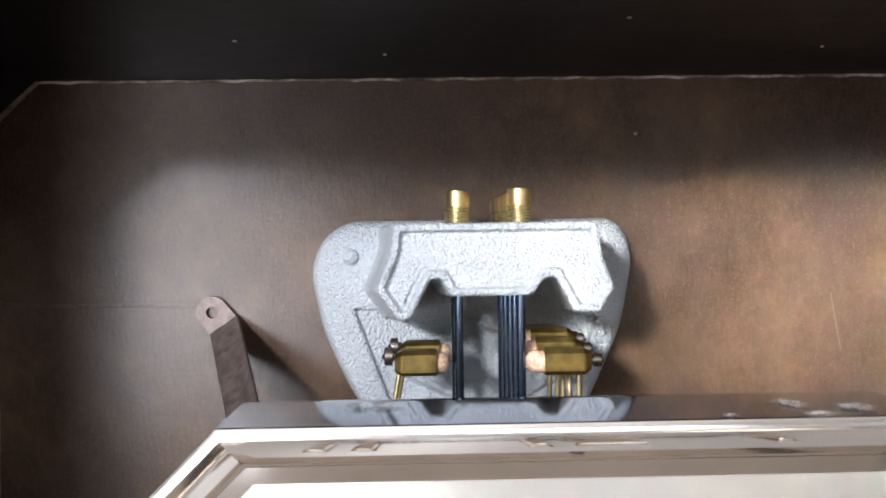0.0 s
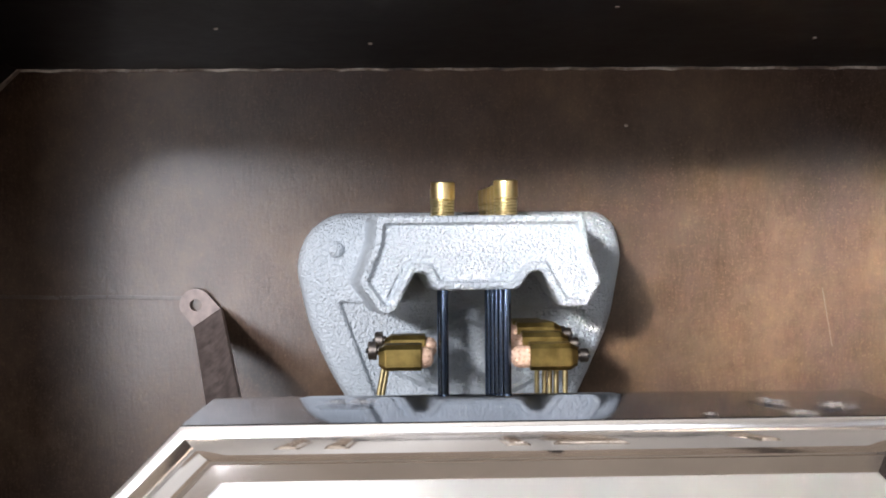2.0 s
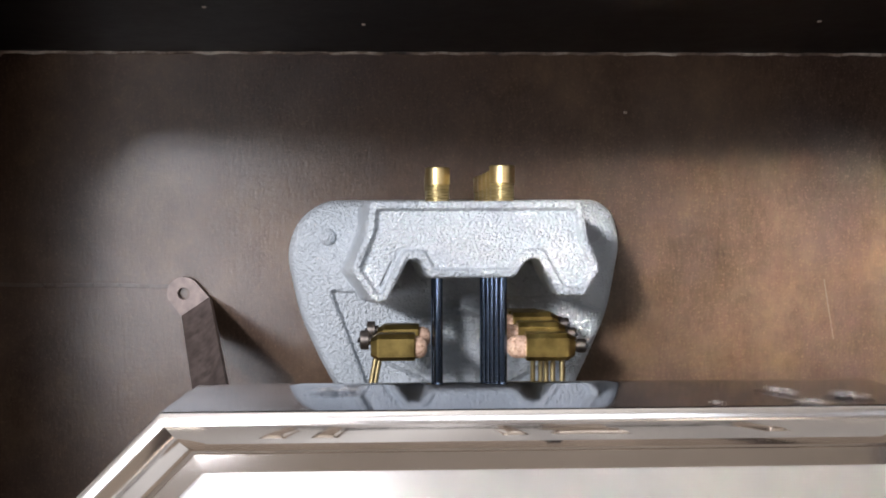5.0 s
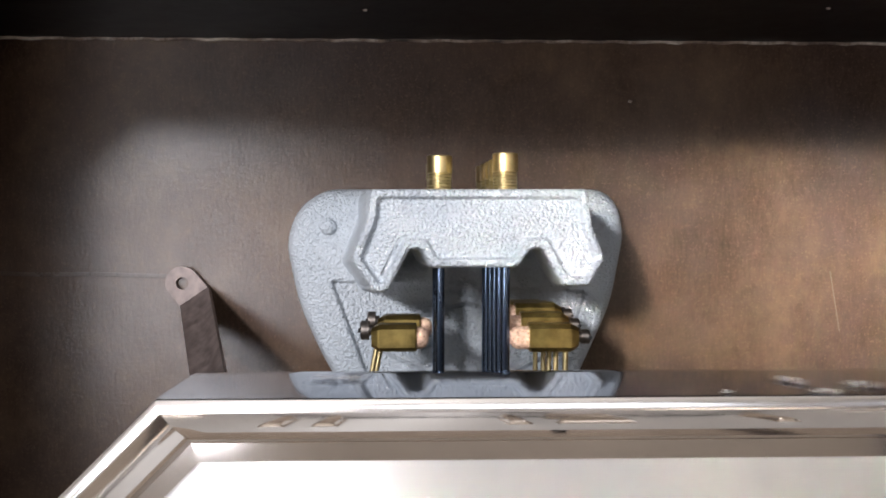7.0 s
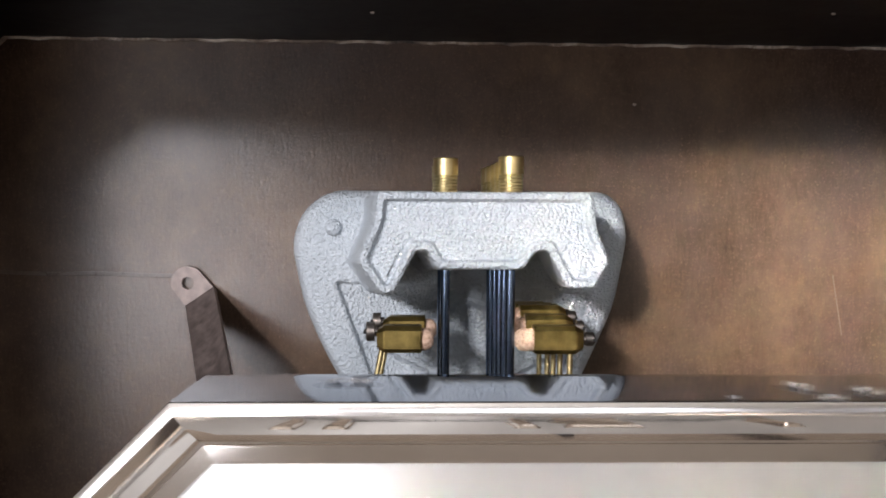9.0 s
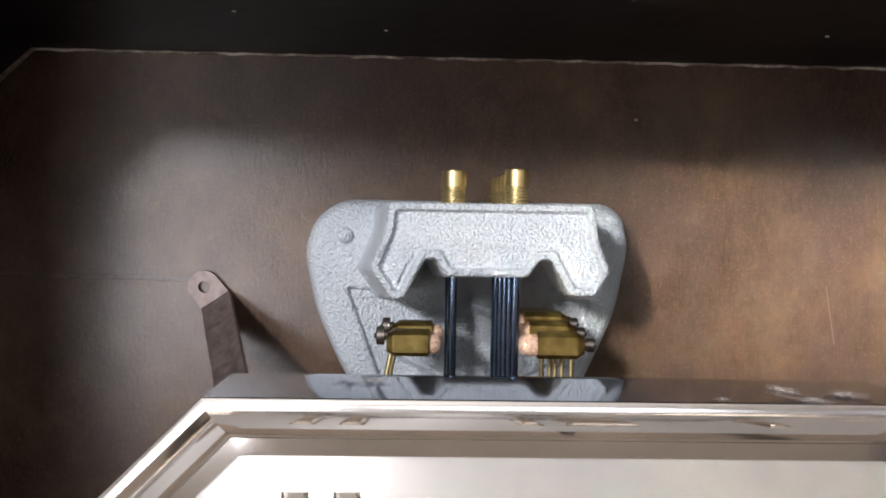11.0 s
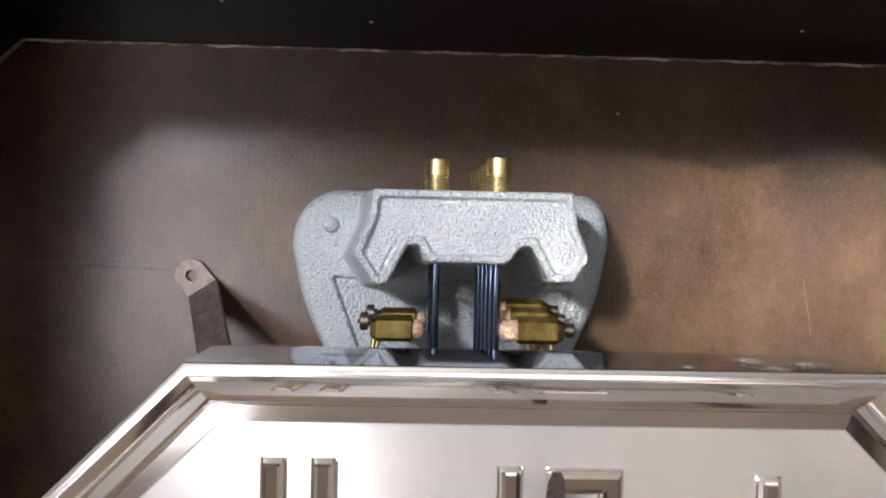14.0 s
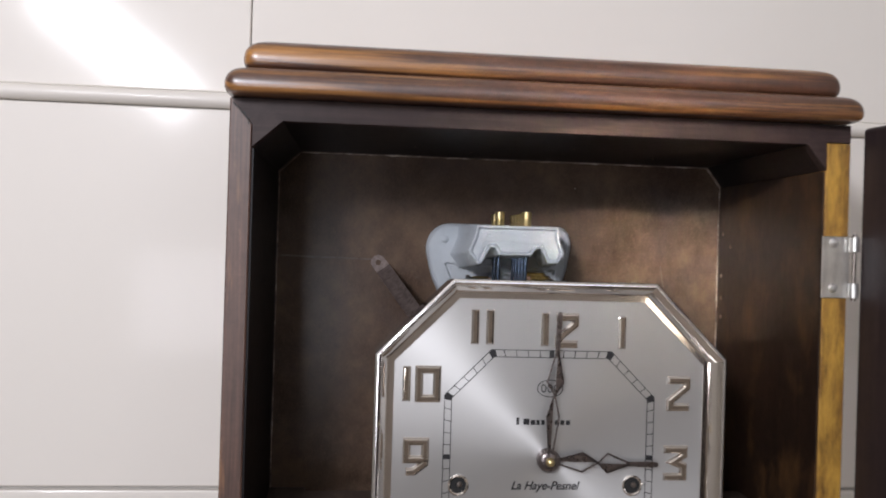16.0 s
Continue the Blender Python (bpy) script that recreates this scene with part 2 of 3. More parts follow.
def part(name, bm, mat, parent=None, label="", smooth=False, sharp=40):
    bmesh.ops.recalc_face_normals(bm, faces=bm.faces)
    me = bpy.data.meshes.new(name)
    bm.to_mesh(me)
    bm.free()
    me.materials.append(mat)
    if smooth:
        me.shade_smooth()
        me.set_sharp_from_angle(angle=radians(sharp))
    ob = new(name, me)
    if parent:
        ob.parent = parent
        ob.matrix_parent_inverse = ROOT[parent.name]
    ROOT[ob.name] = Matrix()
    if label:
        ob["label"] = label
    return ob


ROOT = {}


def thing(name, at, label, category, group=""):
    ob = new(name)
    ob.location = at
    ob.empty_display_size = 0.02
    ROOT[ob.name] = Matrix.Translation(Vector(at)).inverted()
    return tagged(ob, label, category, group)


def brick(x0, x1, y0, y1, z0, z1, bevel=0.0, segs=2):
    bm = bmesh.new()
    bmesh.ops.create_cube(bm, size=1)
    bmesh.ops.scale(bm, vec=(x1 - x0, y1 - y0, z1 - z0), verts=bm.verts)
    bmesh.ops.translate(bm, vec=((x0 + x1) / 2, (y0 + y1) / 2, (z0 + z1) / 2), verts=bm.verts)
    if bevel:
        bmesh.ops.bevel(bm, geom=bm.edges[:], offset=bevel, segments=segs, profile=0.5, affect="EDGES", clamp_overlap=True)
    return bm


def rounded(poly, r, steps=4):
    """Rounds the corners of a closed outline."""
    out, n = [], len(poly)
    for i, p in enumerate(poly):
        p, a, b = Vector(p), Vector(poly[i - 1]), Vector(poly[(i + 1) % n])
        rr = min(r, (a - p).length * 0.45, (b - p).length * 0.45)
        s, e = p + (a - p).normalized() * rr, p + (b - p).normalized() * rr
        for k in range(steps + 1):
            t = k / steps
            out.append(s * (1 - t) ** 2 + p * 2 * t * (1 - t) + e * t * t)
    return out


def inset(poly, d):
    """Moves a closed outline (counter-clockwise in x, z) inwards by d."""
    out, n = [], len(poly)
    for i in range(n):
        p, a, b = Vector(poly[i]), Vector(poly[i - 1]), Vector(poly[(i + 1) % n])
        u, v = (p - a), (b - p)
        u = u.normalized() if u.length > 1e-9 else v.normalized()
        v = v.normalized() if v.length > 1e-9 else u
        nu, nv = Vector((-u.y, u.x)), Vector((-v.y, v.x))
        m = nu + nv
        m = m / max(m.dot(nu), 0.35)
        out.append(p + m * d)
    return out


def loft(loops, close_first=True, close_last=True):
    """Loops of (x, y, z) with equal counts, joined in turn."""
    bm = bmesh.new()
    rings = [[bm.verts.new(v) for v in loop] for loop in loops]
    n = len(rings[0])
    for a, b in zip(rings, rings[1:]):
        for i in range(n):
            bm.faces.new((a[i], a[(i + 1) % n], b[(i + 1) % n], b[i]))
    for wanted, ring in ((close_first, rings[0]), (close_last, rings[-1])):
        if wanted and n <= 44:
            bm.faces.new(ring)
        elif wanted:
            for tri in tessellate_polygon([[v.co.copy() for v in ring]]):
                bm.faces.new([ring[k] for k in tri])
    return bm


def at_y(poly, y):
    return [(p[0], y, p[1]) for p in poly]


def turned(profile, axis="z", steps=20, at=(0, 0, 0)):
    """A solid of revolution from rows of (radius, height)."""
    loops = []
    for r, h in profile:
        loop = []
        for k in range(steps):
            c, s = math.cos(2 * math.pi * k / steps) * r, math.sin(2 * math.pi * k / steps) * r
            v = {"z": (c, s, h), "y": (c, h, s), "x": (h, c, s)}[axis]
            loop.append((v[0] + at[0], v[1] + at[1], v[2] + at[2]))
        loops.append(loop)
    return loft(loops)


def rod(a, b, r, steps=12):
    a, b = Vector(a), Vector(b)
    q = (b - a).to_track_quat("Z", "Y")
    loops = [[p + q @ Vector((r * math.cos(2 * math.pi * k / steps), r * math.sin(2 * math.pi * k / steps), 0)) for k in range(steps)] for p in (a, b)]
    return loft(loops)


def ribbon(bm, pts, y, profile, closed=False, heights=()):
    """A bar along points (x, z) standing out from the plane y; profile: rows of (side, height)."""
    n = len(pts)
    pts = [Vector(p) for p in pts]
    rings = []
    for i, p in enumerate(pts):
        a = pts[i - 1] if (closed or i) else None
        b = pts[(i + 1) % n] if (closed or i < n - 1) else None
        u = (p - a).normalized() if a is not None else (b - p).normalized()
        v = (b - p).normalized() if b is not None else u
        nu, nv = Vector((-u.y, u.x)), Vector((-v.y, v.x))
        m = nu + nv
        m = m / max(m.dot(nu), 0.3)
        rings.append([bm.verts.new((p.x + m.x * s, y - h * (heights[i] if heights else 1), p.y + m.y * s)) for s, h in profile])
    k = len(profile)
    for i in range(n if closed else n - 1):
        A, B = rings[i], rings[(i + 1) % n]
        for j in range(k):
            bm.faces.new((A[j], A[(j + 1) % k], B[(j + 1) % k], B[j]))
    if not closed:
        bm.faces.new(rings[0])
        bm.faces.new(rings[-1][::-1])
    return bm


# room: floor, ceiling, walls; the wall behind the clock is white gloss panelling
WALL = 0.162


def structure(name, bm, mat, label):
    return tagged(part(name, bm, mat), label, name.split("_")[0], kind="structure")


structure("floor", brick(-2.2, 2.2, -3.0, 0.3, -0.05, 0.0), FLOORMAT, "pale wooden floor of the room")
structure("ceiling", brick(-2.2, 2.2, -3.0, 0.3, 2.6, 2.7), PLASTER, "plain white plaster room ceiling")
structure("wall_west", brick(-2.3, -2.2, -3.0, 0.3, 0.0, 2.6), PLASTER, "plain cream plaster wall of the room")
structure("wall_east", brick(2.2, 2.3, -3.0, 0.3, 0.0, 2.6), PLASTER, "plain cream plaster wall of the room")
structure("wall_south", brick(-2.2, 2.2, -3.1, -3.0, 0.0, 2.6), DIM, "plain dark taupe painted wall of the room")
north = structure("wall_north", brick(-2.2, 2.2, WALL + 0.006, 0.3, 0.0, 2.6), GROOVE, "white gloss painted panelled wall behind the clock")
RAIL = 1.7235
part("panel", brick(-2.2, 2.2, WALL, WALL + 0.006, 1.4345, RAIL, 0.0015), WHITE, north)
part("panel", brick(-2.2, 2.2, WALL, WALL + 0.006, 0.0, 1.432, 0.0015), WHITE, north)
part("panel", brick(-2.2, -0.2025, WALL, WALL + 0.006, RAIL + 0.013, 2.6, 0.0012), WHITE, north)
part("panel", brick(-0.2018, 2.2, WALL, WALL + 0.006, RAIL + 0.013, 2.6, 0.0012), WHITE, north)
prof = [(WALL + 0.006, RAIL + 0.0008), (WALL - 0.001, RAIL + 0.0008), (WALL - 0.0045, RAIL + 0.003), (WALL - 0.006, RAIL + 0.0065), (WALL - 0.005, RAIL + 0.010), (WALL - 0.002, RAIL + 0.0125), (WALL + 0.006, RAIL + 0.0125)]
part("moulding", loft([[(x, y, z) for y, z in prof] for x in (-2.2, 2.2)]), WHITE, north, smooth=True)

# clock case
XL, XLI, XRI, XR = -0.1910, -0.1780, 0.1712, 0.1870
BACK, TOPZ, BASE = 0.1504, 1.6925, 0.96
case = thing("clock_case", (0, 0.07, BASE), "dark stained wooden wall clock case with open door and stepped cornice", "clock case")
part("back_panel", brick(XLI, XRI, BACK, BACK + 0.008, BASE + 0.012, TOPZ), PANEL, case, "brown plywood back panel with rubbed sheen")
part("left_side", brick(XL, XLI, 0.0, BACK + 0.008, BASE, 1.7055, 0.0008, 1), EDGE, case)
# Toned darker than the right lining, which faces the lamps: shade in the colour.
part("left_lining", brick(XLI, XLI + 0.0012, 0.0015, BACK, BASE + 0.012, 1.6765), INNER_SHADED, case)
part("rail_end", brick(XRI, XR, 0.0003, BACK + 0.008, 1.6942, 1.7055, 0.0006, 1), RAIL_WOOD, case)
part("right_side", brick(XRI, XR, 0.0, BACK + 0.008, BASE, 1.6940, 0.0008, 1), EDGE_GOLD, case, "side board with golden worn front edge")
part("right_lining", brick(XRI - 0.0012, XRI, 0.0015, BACK, BASE + 0.012, 1.6765), INNER_RIGHT, case, "brown inner face with scuffed stain")
part("top_board", brick(XLI, XRI, 0.0060, BACK + 0.008, TOPZ, 1.7055, 0.0004, 1), INNER_SHADED, case)
rail_outline = [(XL + 0.0006, 1.7055), (XLI, 1.6898), (XLI, 1.6768), (-0.1605, TOPZ), (0.1585, TOPZ), (XRI, 1.6768), (XRI, 1.6942), (XR - 0.0004, 1.6942), (XR - 0.0004, 1.7055)]
rail_loop = rounded(rail_outline, 0.0006, 5)
part("top_rail", loft([at_y(rail_loop, 0.0064), at_y(rail_loop, 0.0002), at_y(inset(rail_loop, 0.0004), -0.0005)]), RAIL_WOOD, case, "dark front rail with chamfered inner corners")
part("bottom_board", brick(XLI, XRI, 0.0, BACK + 0.008, BASE, BASE + 0.012), INNER_SHADED, case)


def corner(x0, x1, z_low):
    """A glue block across an upper corner, running from front to back."""
    tri = [(x0, z_low), (x1, TOPZ), (x0, TOPZ)]
    return loft([at_y(tri, 0.0066), at_y(tri, BACK)])


part("corner_block", corner(XLI, -0.1605, 1.6768), INNER_SHADED, case)
part("corner_block", corner(XRI, 0.1585, 1.6768), INNER_SHADED, case)
# chipped paint along the seams of the back
part("seam", ribbon(bmesh.new(), [(-0.1605 + (0.319) * k / 60, TOPZ - 0.0003 + 0.0003 * math.sin(k * 2.3)) for k in range(61)], BACK, [(-0.0006, 0), (-0.0003, 0.0006), (0.0002, 0.0006), (0.0005, 0)]), SEAM, case)
for xs, zs in (((-0.1605, XLI + 0.0012), (TOPZ, 1.6768)), ((0.1585, XRI - 0.0012), (TOPZ, 1.6768))):
    part("seam", ribbon(bmesh.new(), [(xs[0] + (xs[1] - xs[0]) * k / 8, zs[0] + (zs[1] - zs[0]) * k / 8) for k in range(9)], BACK, [(-0.0009, 0), (-0.0004, 0.0012), (0.0006, 0.001), (0.0009, 0)]), SEAM, case)
for x in (XLI + 0.0014, XRI - 0.0014):
    part("seam", ribbon(bmesh.new(), [(x + 0.0002 * math.sin(k * 1.7), 1.6768 - 0.012 * k) for k in range(50)], BACK, [(-0.0006, 0), (-0.0002, 0.0007), (0.0003, 0.0006), (0.0006, 0)]), SEAM, case)
crack_prof = [(-0.00042, 0), (-0.0002, 0.00012), (0.0002, 0.00012), (0.00042, 0)]
for line in ([(-0.1890, 1.7025), (-0.1868, 1.7000), (-0.1857, 1.6994), (-0.1838, 1.6967), (-0.1822, 1.6957), (-0.1806, 1.6930), (-0.1797, 1.6902)], [(-0.1838, 1.6967), (-0.1826, 1.6971), (-0.1816, 1.6962)], [(-0.1811, 1.6940), (-0.1796, 1.6937), (-0.1786, 1.6944)]):
    part("crack", ribbon(bmesh.new(), line, -0.0005, crack_prof), HOLE_DARK, case, "dark crack in the mitred corner")
for x, z, r in ((-0.1803, 1.6921, 0.0007), (-0.1829, 1.6950, 0.0005), (-0.1849, 1.6979, 0.0005), (-0.1792, 1.6908, 0.0006)):
    part("chip", brick(x - r, x + r, -0.0007, -0.0003, z - r * 0.7, z + r * 0.7, 0.0002, 1), PALE, case, "splintered bare wood at the cracked corner")
# specks of bare wood on the ceiling and the back
for x, y, z in ((-0.078, 0.092, TOPZ), (-0.036, 0.111, TOPZ), (0.052, 0.1502, 1.672), (0.03, 0.07, TOPZ), (0.098, 0.105, TOPZ)):
    part("chip", brick(x - 0.0006, x + 0.0006, y - 0.0004, y + 0.0004, z - 0.0005, z + 0.0003, 0.0002, 1), SEAM, case, "pale chip in the stain")


def cornice(hw, cx, y_front, z0, z1):
    """A slab with a nose that rolls over at the top, and rounded front corners."""
    h = z1 - z0
    nose = [(0.0050, 0.0), (0.0022, 0.03), (0.0008, 0.10), (0.0001, 0.22), (0.0, 0.38), (0.0004, 0.54), (0.0013, 0.69), (0.0028, 0.82), (0.0050, 0.92), (0.0078, 0.98), (0.0110, 1.0)]
    loops = []
    for d, up in nose:
        poly = rounded([(cx - hw + d, y_front + d), (cx + hw - d, y_front + d), (cx + hw - d, BACK + 0.009), (cx - hw + d, BACK + 0.009)], 0.009, 6)
        loops.append([(p[0], p[1], z0 + h * up) for p in poly])
    return loft(loops)


part("cornice_step", cornice(0.1905, -0.0025, -0.0165, 1.7058, 1.7215), CORNICE, case, "rounded cornice step with worn orange-brown varnish", True, 50)
part("cornice_step", cornice(0.1810, -0.0030, -0.0070, 1.7218, 1.7388), CORNICE, case, "rounded cornice step with worn orange-brown varnish", True, 50)
part("cleat", brick(XLI + 0.0012, -0.150, 0.05, BACK, 1.420, 1.438, 0.001), BLOCKWOOD, case)
part("cleat", brick(0.150, XRI - 0.0012, 0.05, BACK, 1.420, 1.438, 0.001), BLOCKWOOD, case)

# a crease and a long scratch in the back panel's stain
part("scratch", ribbon(bmesh.new(), [(-0.178 + 0.074 * k / 12, 1.6135 - 0.0010 * k / 12 + 0.0002 * math.sin(k)) for k in range(13)], BACK, [(-0.0007, 0), (-0.0006, 0.00004), (0.0006, 0.00004), (0.0007, 0)]), PALE, case)
part("scratch", ribbon(bmesh.new(), [(0.1225 + 0.0006 * k, 1.6135 - 0.0035 * k) for k in range(7)], BACK, [(-0.00018, 0), (-0.00012, 0.00005), (0.00012, 0.00005), (0.00018, 0)]), PALE, case)

for k, (y, z) in enumerate(((0.143, 1.607), (0.143, 1.590), (0.142, 1.575), (0.128, 1.630), (0.142, 1.640))):
    part("nail", brick(XRI - 0.0020, XRI - 0.0010, y - 0.0008, y + 0.0008, z - 0.0014, z + 0.0014, 0.0004, 1), SEAM, case, "pale filled nail hole")

# hinge and open door
hinge = part("hinge", brick(0.1695, 0.1872, -0.0012, -0.0001, 1.5985, 1.6365, 0.0003, 1), NICKEL, case, "bright nickel butt hinge")
for z in (1.6325, 1.6045):
    part("screw", turned([(0.0, -0.0024), (0.0022, -0.0020), (0.0030, -0.0012), (0.0030, -0.0004)], "y", 16, (0.1768, 0, z)), NICKEL, hinge)
for z0, z1 in ((1.5985, 1.6080), (1.6270, 1.6365)):
    part("knuckle", turned([(0.0, z0), (0.0026, z0), (0.0030, z0 + 0.0004), (0.0030, z1 - 0.0004), (0.0026, z1), (0.0, z1)], "z", 18, (0.1888, -0.0034, 0)), NICKEL, hinge, smooth=True)
part("pin", rod((0.1888, -0.0036, 1.5970), (0.1888, -0.0036, 1.6380), 0.0013, 10), STEEL, hinge)
door_turn = Matrix.Translation((0.1915, -0.0040, 0)) @ Matrix.Rotation(radians(-80), 4, "Z")


def door_brick(u0, u1, v0, v1, z0, z1, bevel):
    bm = brick(u0, u1, v0, v1, z0, z1, bevel, 3)
    bmesh.ops.transform(bm, matrix=door_turn, verts=bm.verts)
    return bm


door = part("door", door_brick(0.0, 0.045, 0.0, 0.019, BASE, 1.7035, 0.003), DOORWOOD, case, "open dark wooden door standing outwards")
part("door_stile", door_brick(0.325, 0.370, 0.0, 0.019, BASE, 1.7035, 0.003), DOORWOOD, door)
part("door_rail", door_brick(0.045, 0.325, 0.0, 0.018, 1.6585, 1.7035, 0.003), DOORWOOD, door)
part("door_rail", door_brick(0.045, 0.325, 0.0, 0.018, BASE, 1.02, 0.003), DOORWOOD, door)

# chime block on the back panel
chime = thing("chime_block", (0, BACK, 1.56), "silver painted cast iron chime block with seven dark rods", "chime block")
PF = 0.1405
plate_outline = rounded([(-0.0430, 1.5700), (0.0290, 1.5700), (0.0352, 1.5830), (0.0442, 1.6030), (0.0486, 1.6270), (0.0462, 1.6370), (0.0405, 1.6415), (-0.0515, 1.6415), (-0.0606, 1.6350), (-0.0645, 1.6240), (-0.0602, 1.6030), (-0.0522, 1.5850)], 0.007, 5)
recess = rounded([(-0.0372, 1.5760), (0.0265, 1.5760), (0.0365, 1.6085), (-0.0506, 1.6120)], 0.0025, 3)


def plate_mesh():
    bm = bmesh.new()
    def ring(poly, y):
        return [bm.verts.new((p[0], y, p[1])) for p in poly]
    def join(a, b):
        for i in range(len(a)):
            bm.faces.new((a[i], a[(i + 1) % len(a)], b[(i + 1) % len(b)], b[i]))
    outer = [ring(plate_outline, BACK), ring(plate_outline, PF + 0.0044), ring(inset(plate_outline, 0.0005), PF + 0.0028), ring(inset(plate_outline, 0.0014), PF + 0.0014), ring(inset(plate_outline, 0.0024), PF + 0.0004), ring(inset(plate_outline, 0.0032), PF)]
    for a, b in zip(outer, outer[1:]):
        join(a, b)
    inner = [ring(recess, PF), ring(inset(recess, 0.0007), PF + 0.0005), ring(inset(recess, 0.0013), PF + 0.0026), ring(inset(recess, 0.0024), PF + 0.0030)]
    for a, b in zip(inner, inner[1:]):
        join(a, b)
    bm.faces.new(inner[-1])
    loops = [outer[-1], inner[0]]
    edges = [bm.edges.get((l[i], l[(i + 1) % len(l)])) for l in loops for i in range(len(l))]
    bmesh.ops.triangle_fill(bm, edges=edges, use_beauty=True, use_dissolve=False)
    return bm


part("plate", plate_mesh(), CAST, chime, smooth=True, sharp=35)
FRONT = 0.0900
block_base = [(-0.0170, 1.6190), (0.0060, 1.6192), (0.0095, 1.6243), (0.0125, 1.6246), (0.0180, 1.6140), (0.0252, 1.6140), (0.0294, 1.6212), (0.0258, 1.6300), (0.0245, 1.6402), (-0.0335, 1.6402), (-0.0338, 1.6330), (-0.0384, 1.6212), (-0.0322, 1.6122), (-0.0285, 1.6128), (-0.0228, 1.6243), (-0.0198, 1.6243)]


def block_loop(d, y, spread=0.0, rough=0.0):
    """The block's outline, inset by d, at the depth y; rough: unevenness of the cast edge."""
    cx, cz = -0.0045, 1.6395
    out = []
    for p in rounded(inset(block_base, d), 0.0014, 5):
        x, z = cx + 0.0003 + (p[0] + 0.0045) * (1.018 + spread), cz + (p[1] - 1.6402) * (1 + spread * 0.6)
        wob = Vector((noise.noise((x * 700, z * 700, y * 500)), noise.noise((x * 700 + 9, z * 700, y * 500)))) * rough
        out.append((x + wob.x, y + wob.y * 0.6, z + wob.y))
    return out


def block_mesh():
    rows = [(0, PF + 0.002, 0.24), (0, PF - 0.006, 0.16), (0, FRONT + 0.022, 0.10), (0, FRONT + 0.012, 0.06), (0, FRONT + 0.0010, 0.0, 0.00025), (0.0004, FRONT + 0.0003, 0.0, 0.00025), (0.0010, FRONT, 0.0, 0.0003), (0.0019, FRONT + 0.0001, 0.0, 0.0003), (0.0023, FRONT + 0.0012, 0.0, 0.0002), (0.0026, FRONT + 0.0023), (0.0031, FRONT + 0.0025), (0.0040, FRONT + 0.0021)]
    return loft([block_loop(*row) for row in rows])


part("rod_block", block_mesh(), CAST, chime, smooth=True, sharp=28)
for x, z in ((-0.0502, 1.6292), (0.0385, 1.6300)):
    part("bolt", turned([(0.0029 * math.sin(math.pi / 2 * k / 7), PF - 0.0028 * math.cos(math.pi / 2 * k / 7)) for k in range(8)] + [(0.0030, PF + 0.0006)], "y", 18, (x, 0, z)), CAST, chime, "rounded rivet head", True, 80)
rib_prof = [(-0.0028, 0), (-0.0015, 0.0012), (-0.0007, 0.0028), (0.0007, 0.0028), (0.0015, 0.0012), (0.0028, 0)]
part("rib", ribbon(bmesh.new(), [(-0.0345, 1.5960), (-0.0050, 1.6055), (0.0270, 1.5955)], PF + 0.0030, rib_prof), CAST, chime, smooth=True)
part("rib", ribbon(bmesh.new(), [(-0.0345, 1.5905), (-0.0022, 1.5745), (0.0290, 1.5915)], PF + 0.0031, rib_prof), CAST, chime, smooth=True)


def nut(x, y, r, drop):
    """A slotted brass collar with a threaded lower half."""
    top = 1.6497 - drop
    prof = [(0.0, top), (r - 0.0004, top), (r, top - 0.0003), (r, top - 0.0050)]
    z = top - 0.0050
    while z > 1.6400:
        prof += [(r * 0.91, z - 0.0003), (r * 0.91, z - 0.0004), (r * 0.97, z - 0.0007), (r * 0.97, z - 0.0008)]
        z -= 0.0009
    return turned(prof, "z", 20, (x, y, 0))


ROD_PLACES = [(0.0036, 0.0975), (0.0030, 0.1065), (0.0025, 0.1155), (0.0019, 0.1245), (0.0013, 0.1335), (-0.0144, 0.1060), (-0.0148, 0.1220)]
for x, y in ROD_PLACES:
    r = part("rod", rod((x, y, 1.56), (x, y, 1.642), 0.0014, 14), BLUED, chime, "blued steel chime rod", True)
    part("nut", nut(x, y, 0.0036 if y in (0.0975, 0.1060) else 0.0033, 0.0 if y in (0.0975, 0.1060) else 0.0011), BRASS, chime, "threaded brass rod collar", True, 28)

